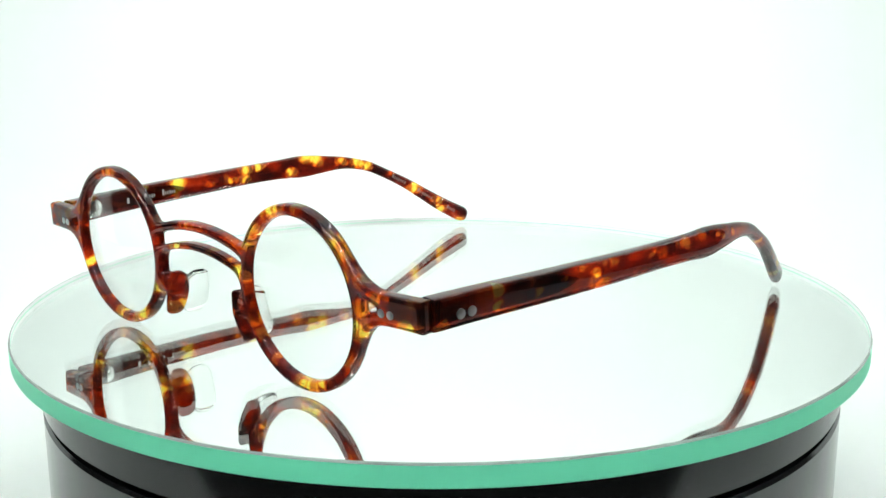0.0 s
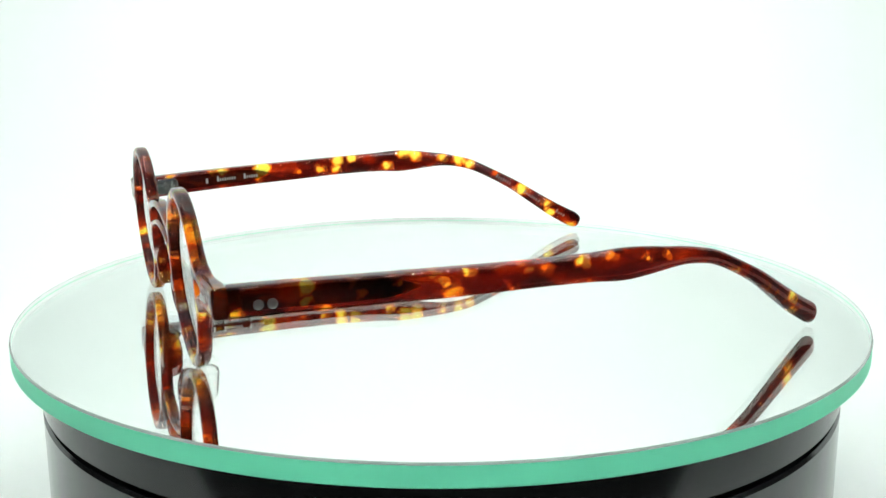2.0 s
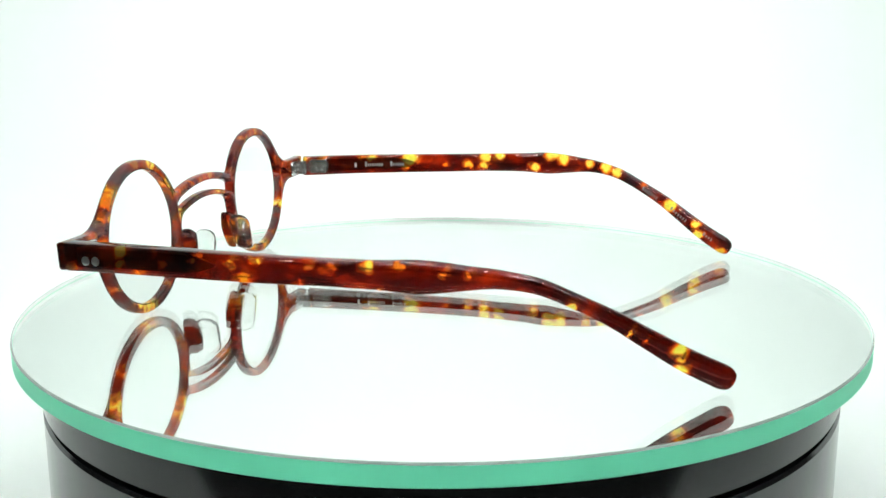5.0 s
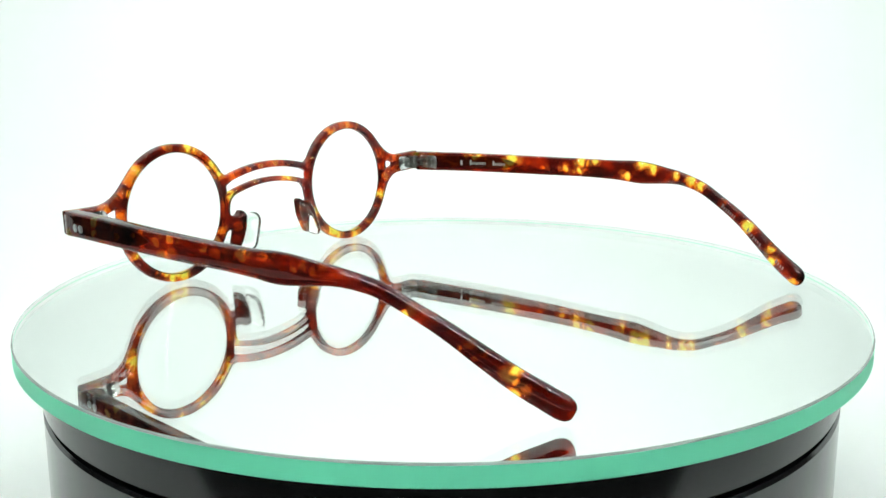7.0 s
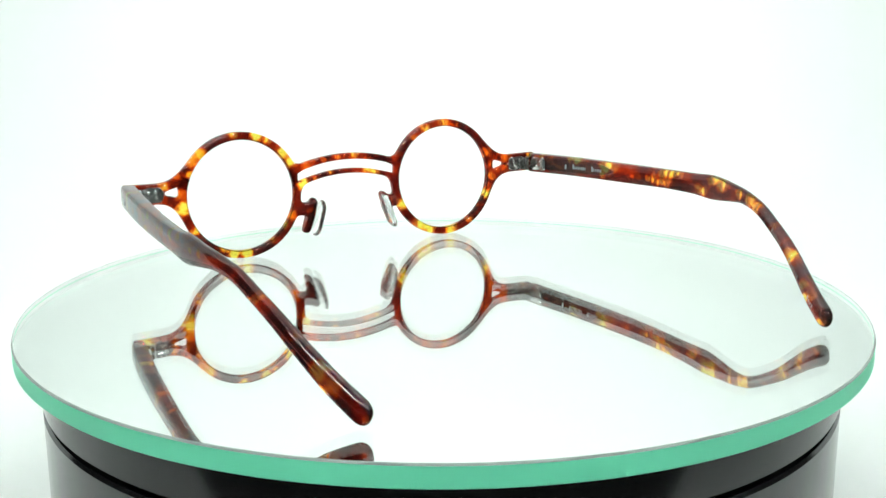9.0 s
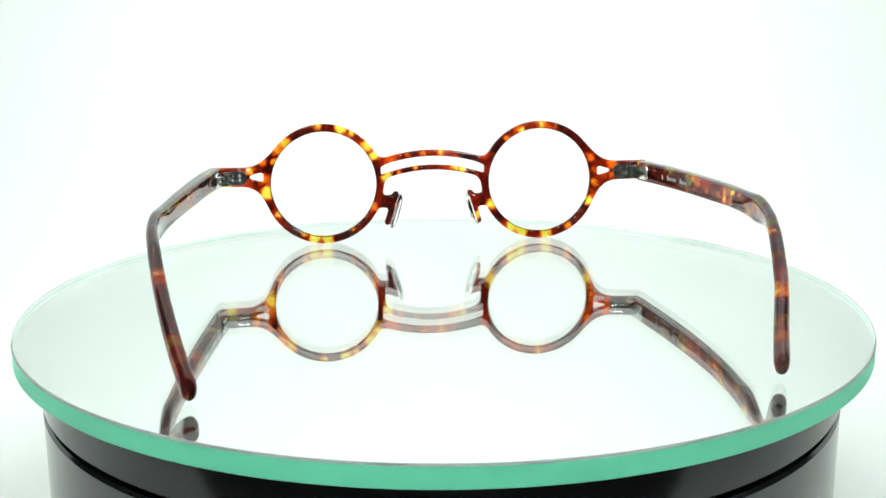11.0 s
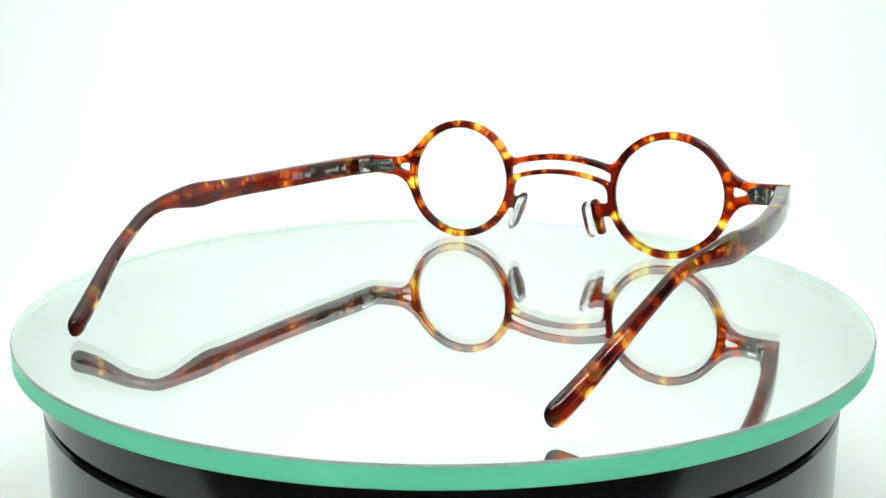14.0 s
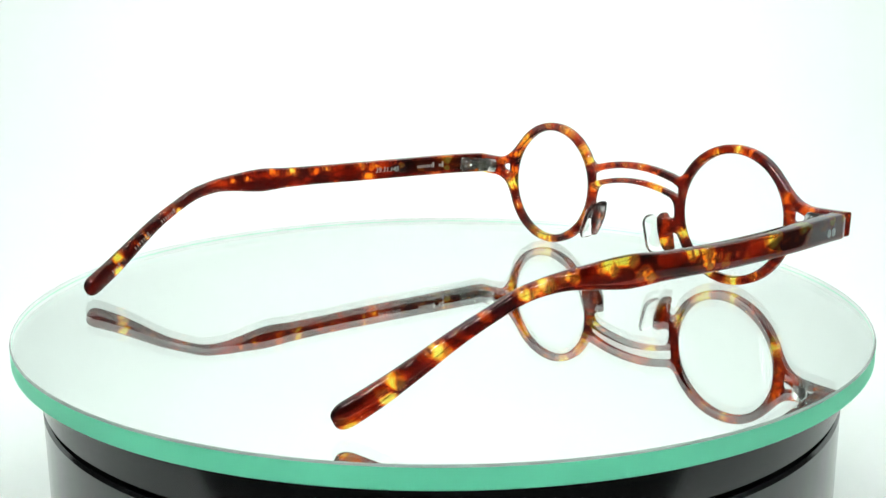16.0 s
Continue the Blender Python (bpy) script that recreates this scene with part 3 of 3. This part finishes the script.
def nose_pad(side):
    """Clear D-shaped pad behind the nose foot."""
    o = Vector(on_front(side * 13.15, 3.6, 11.0))
    along = (Vector(on_front(side * 11.8, 0, 15.4)) - Vector(on_front(side * 14.5, 0, 6.6))).normalized()
    back = Vector((0, 1, 0))
    nrm = along.cross(back).normalized()
    if nrm.x * side > 0:
        nrm = -nrm
    # a pillow: rings of the outline, thin at the rim and full in the middle, on the nose side of the foot
    outline = stadium(3.2, 5.5, 2.6)
    n = len(outline)
    rings = [(0.72, 0.0), (0.93, 0.12), (1.0, 0.5), (0.95, 0.95), (0.80, 1.35), (0.5, 1.6), (0.2, 1.68)]
    base = o + nrm * 0.00075
    bm = bmesh.new()
    rows = [[bm.verts.new(base + back * (x * k * MM) + along * (y * k * MM) + nrm * (h * MM)) for x, y in outline] for k, h in rings]
    for a, b in zip(rows, rows[1:]):
        for i in range(n):
            j = (i + 1) % n
            if (a[i].co - a[j].co).length > 1e-8:
                bm.faces.new((a[i], a[j], b[j], b[i]))
    bm.faces.new(rows[0][::-1])
    bm.faces.new(rows[-1])
    return part("nose_pad", bm, PAD, GLASSES, "clear silicone nose pad")


for side in (1, -1):
    nose_pad(side)


def rivet(axes, radius):
    o, ax, ay, an = axes
    bm = bmesh.new()
    seg = 20
    rows = []
    for r, h in ((1.0, -0.3), (1.0, 0.12), (0.88, 0.18), (0.45, 0.20)):
        rows.append([bm.verts.new(o + (ax * math.cos(2 * math.pi * k / seg) + ay * math.sin(2 * math.pi * k / seg)) * (radius * r) + an * h)
                     for k in range(seg)])
    for a, b in zip(rows, rows[1:]):
        for k in range(seg):
            m = (k + 1) % seg
            bm.faces.new((a[k], a[m], b[m], b[k]))
    bm.faces.new(rows[-1])
    return part("rivet", bm, RIVET, GLASSES, "pale steel rivet head")


def hinge(side):
    """Barrel hinge inside the corner: two riveted plates and a row of knuckles on a pin."""
    o, ax, ay, an = axes_front(side * 61.2, 1.0, 21.6)
    h = part("hinge_plate", rounded_plate(stadium(3.3, 2.15, 1.7), (o, ax, ay, an), 0.55, 0.15 * MM), STEEL, GLASSES, "polished steel hinge plate")
    for dx in (-1.1, 1.1):
        rivet_on(h, (o + ax * dx + an * 0.55, ax, ay, an))
    o, ax, ay, an = axes_temple(side, 9.0 if side > 0 else 7.4, -1)
    g = part("hinge_plate", rounded_plate(stadium(3.4, 2.15, 1.7), (o - an * 0.05, ax, ay, an), 0.6, 0.15 * MM), STEEL, GLASSES, "polished steel hinge plate")
    for dx in (-0.6, 1.4):
        rivet_on(g, (o + ax * dx + an * 0.55, ax, ay, an))
    pin = 5.1 if side > 0 else 3.1
    for k in range(5):
        z = 19.85 + 0.86 * k
        bm = bmesh.new()
        bmesh.ops.create_cone(bm, cap_ends=True, segments=20, radius1=1.2 * MM, radius2=1.2 * MM, depth=0.8 * MM)
        bmesh.ops.translate(bm, verts=bm.verts, vec=place(side * 64.2, pin, z))
        part("knuckle", bm, STEEL, h)
        bm = bmesh.new()
        bmesh.ops.create_cube(bm, size=1.0)
        for v in bm.verts:
            if k % 2:
                v.co = Vector(place(side * (64.2 + (0 if v.co.x < 0 else 1.6)), pin + (0.4 if v.co.y < 0 else 3.0), z + 0.76 * v.co.z))
            else:
                v.co = Vector(place(side * (62.6 + (0 if v.co.x < 0 else 1.6)), pin - 0.9 + (0 if v.co.y < 0 else 1.2), z + 0.76 * v.co.z))
        part("leaf", bm, STEEL, h, smooth=False)


def rivet_on(parent, axes):
    o, ax, ay, an = axes
    bm = bmesh.new()
    for dy in (-0.75, 0.75):
        bmesh.ops.create_uvsphere(bm, u_segments=12, v_segments=8, radius=0.52 * MM,
                                  matrix=Matrix.Translation(o + ay * dy - an * 0.2))
    return part("pin_heads", bm, STEEL, parent)


for side in (1, -1):
    hinge(side)
    for u in (58.8, 61.0):
        # seat each pin on the sloping face of the end piece
        n = np.linspace(-4.5, 0, 451)
        f = front_solid(np.full(451, side * u), n, np.full(451, 21.2))
        f2 = front_solid(np.full(451, side * (u + 1)), n, np.full(451, 21.2))
        seat, beyond = n[np.argmax(f < 0)], n[np.argmax(f2 < 0)]
        o = Vector(on_front(side * u, seat, 21.2))
        ax = (Vector(on_front(side * (u + 1), beyond, 21.2)) - o).normalized() * MM
        ay = (Vector(on_front(side * u, seat, 22.2)) - o).normalized() * MM
        an = ax.cross(ay).normalized() * MM
        if an.y > 0:
            an = -an
        rivet((o, ax, ay, an), 0.78)
    for q in (9.0, 11.5):
        rivet(axes_temple(side, q, 1, -0.5), 0.98)


# ---- prints on the temples ----
def bar_print(side, spans, up_mm, foil, label):
    bm = bmesh.new()
    for q, w, h, dy in spans:
        o, ax, ay, an = axes_temple(side, q, -1, up_mm + dy)
        vs = [bm.verts.new(o + ax * x + ay * y + an * 0.03) for x, y in ((-w / 2, -h / 2), (w / 2, -h / 2), (w / 2, h / 2), (-w / 2, h / 2))]
        bm.faces.new(vs)
    return part("print", bm, foil, TEMPLE[side], label, smooth=False)


def number_print():
    cu = bpy.data.curves.new("size_print", "FONT")
    cu.body, cu.size, cu.align_x, cu.align_y = "39.31.145", 2.2 * MM, "CENTER", "CENTER"
    cu.shear = 0.2
    tmp = new("size_print", cu)
    bpy.context.view_layer.update()
    me = bpy.data.meshes.new_from_object(tmp.evaluated_get(bpy.context.evaluated_depsgraph_get()))
    bpy.data.objects.remove(tmp)
    o, ax, ay, an = axes_temple(1, 40.0, -1)
    ax = -ax
    m = Matrix(((*(ax.normalized()),), (*(ay.normalized()),), (*(an.normalized()),))).transposed().to_4x4()
    m.translation = o + an * 0.05
    me.transform(m)
    me.materials.clear()
    me.materials.append(FOIL)
    ob = new("size_print", me)
    ob.parent = TEMPLE[1]
    return tagged(ob, "silver size numbers")


number_print()
def word(q0, length, tall):
    """One unreadable handwritten word: a row of thin ticks with a taller first one."""
    ticks = [(q0, 0.55, tall, 0.25)]
    n = max(2, round(length / 0.75))
    for k in range(1, n):
        ticks.append((q0 + length * k / n, 0.36, 0.85 if k % 3 else 1.05, 0.0))
    return ticks


bar_print(1, word(19.0, 1.9, 1.9) + word(22.6, 6.6, 1.7), 0.1, FOIL, "silver foil print")
bar_print(-1, [(19.6, 0.7, 1.5, 0.0)] + word(23.0, 6.0, 1.6) + word(31.4, 4.6, 1.6), -0.1, FOIL, "silver foil print")
for side in (1, -1):
    bar_print(side, word(114.0, 5.0, 1.2) + word(123.0, 5.2, 1.2) + word(133.0, 3.0, 1.2), 0.0, WORN_FOIL, "faint worn print on the ear end")


# ---- what moves ----
def turn_at(t):
    """Turn of the platter in degrees, clockwise seen from above."""
    return -math.degrees(0.20293 * t - 0.03213 * (t - 8.0) ** 2 / 100) - 0.5 * max(0.0, (t - 9.0) / 7.0) ** 1.5


OFF_AXIS = 0.00046


def motions():
    times = [0.5 * k for k in range(33)]
    walk(GLASSES, [(t, pose(0, 0, TOP, rz=turn_at(t) - 47.267)) for t in times])
    # the mirror lies half a millimetre off the axis and swings with the platter
    walk(MIRROR, [(t, pose(OFF_AXIS * math.cos(radians(turn_at(t) + 128)), OFF_AXIS * math.sin(radians(turn_at(t) + 128)), TOP, rz=turn_at(t))) for t in times])
    walk(PLATTER, [(t, pose(0, 0, 0, rz=turn_at(t))) for t in times])


motions()
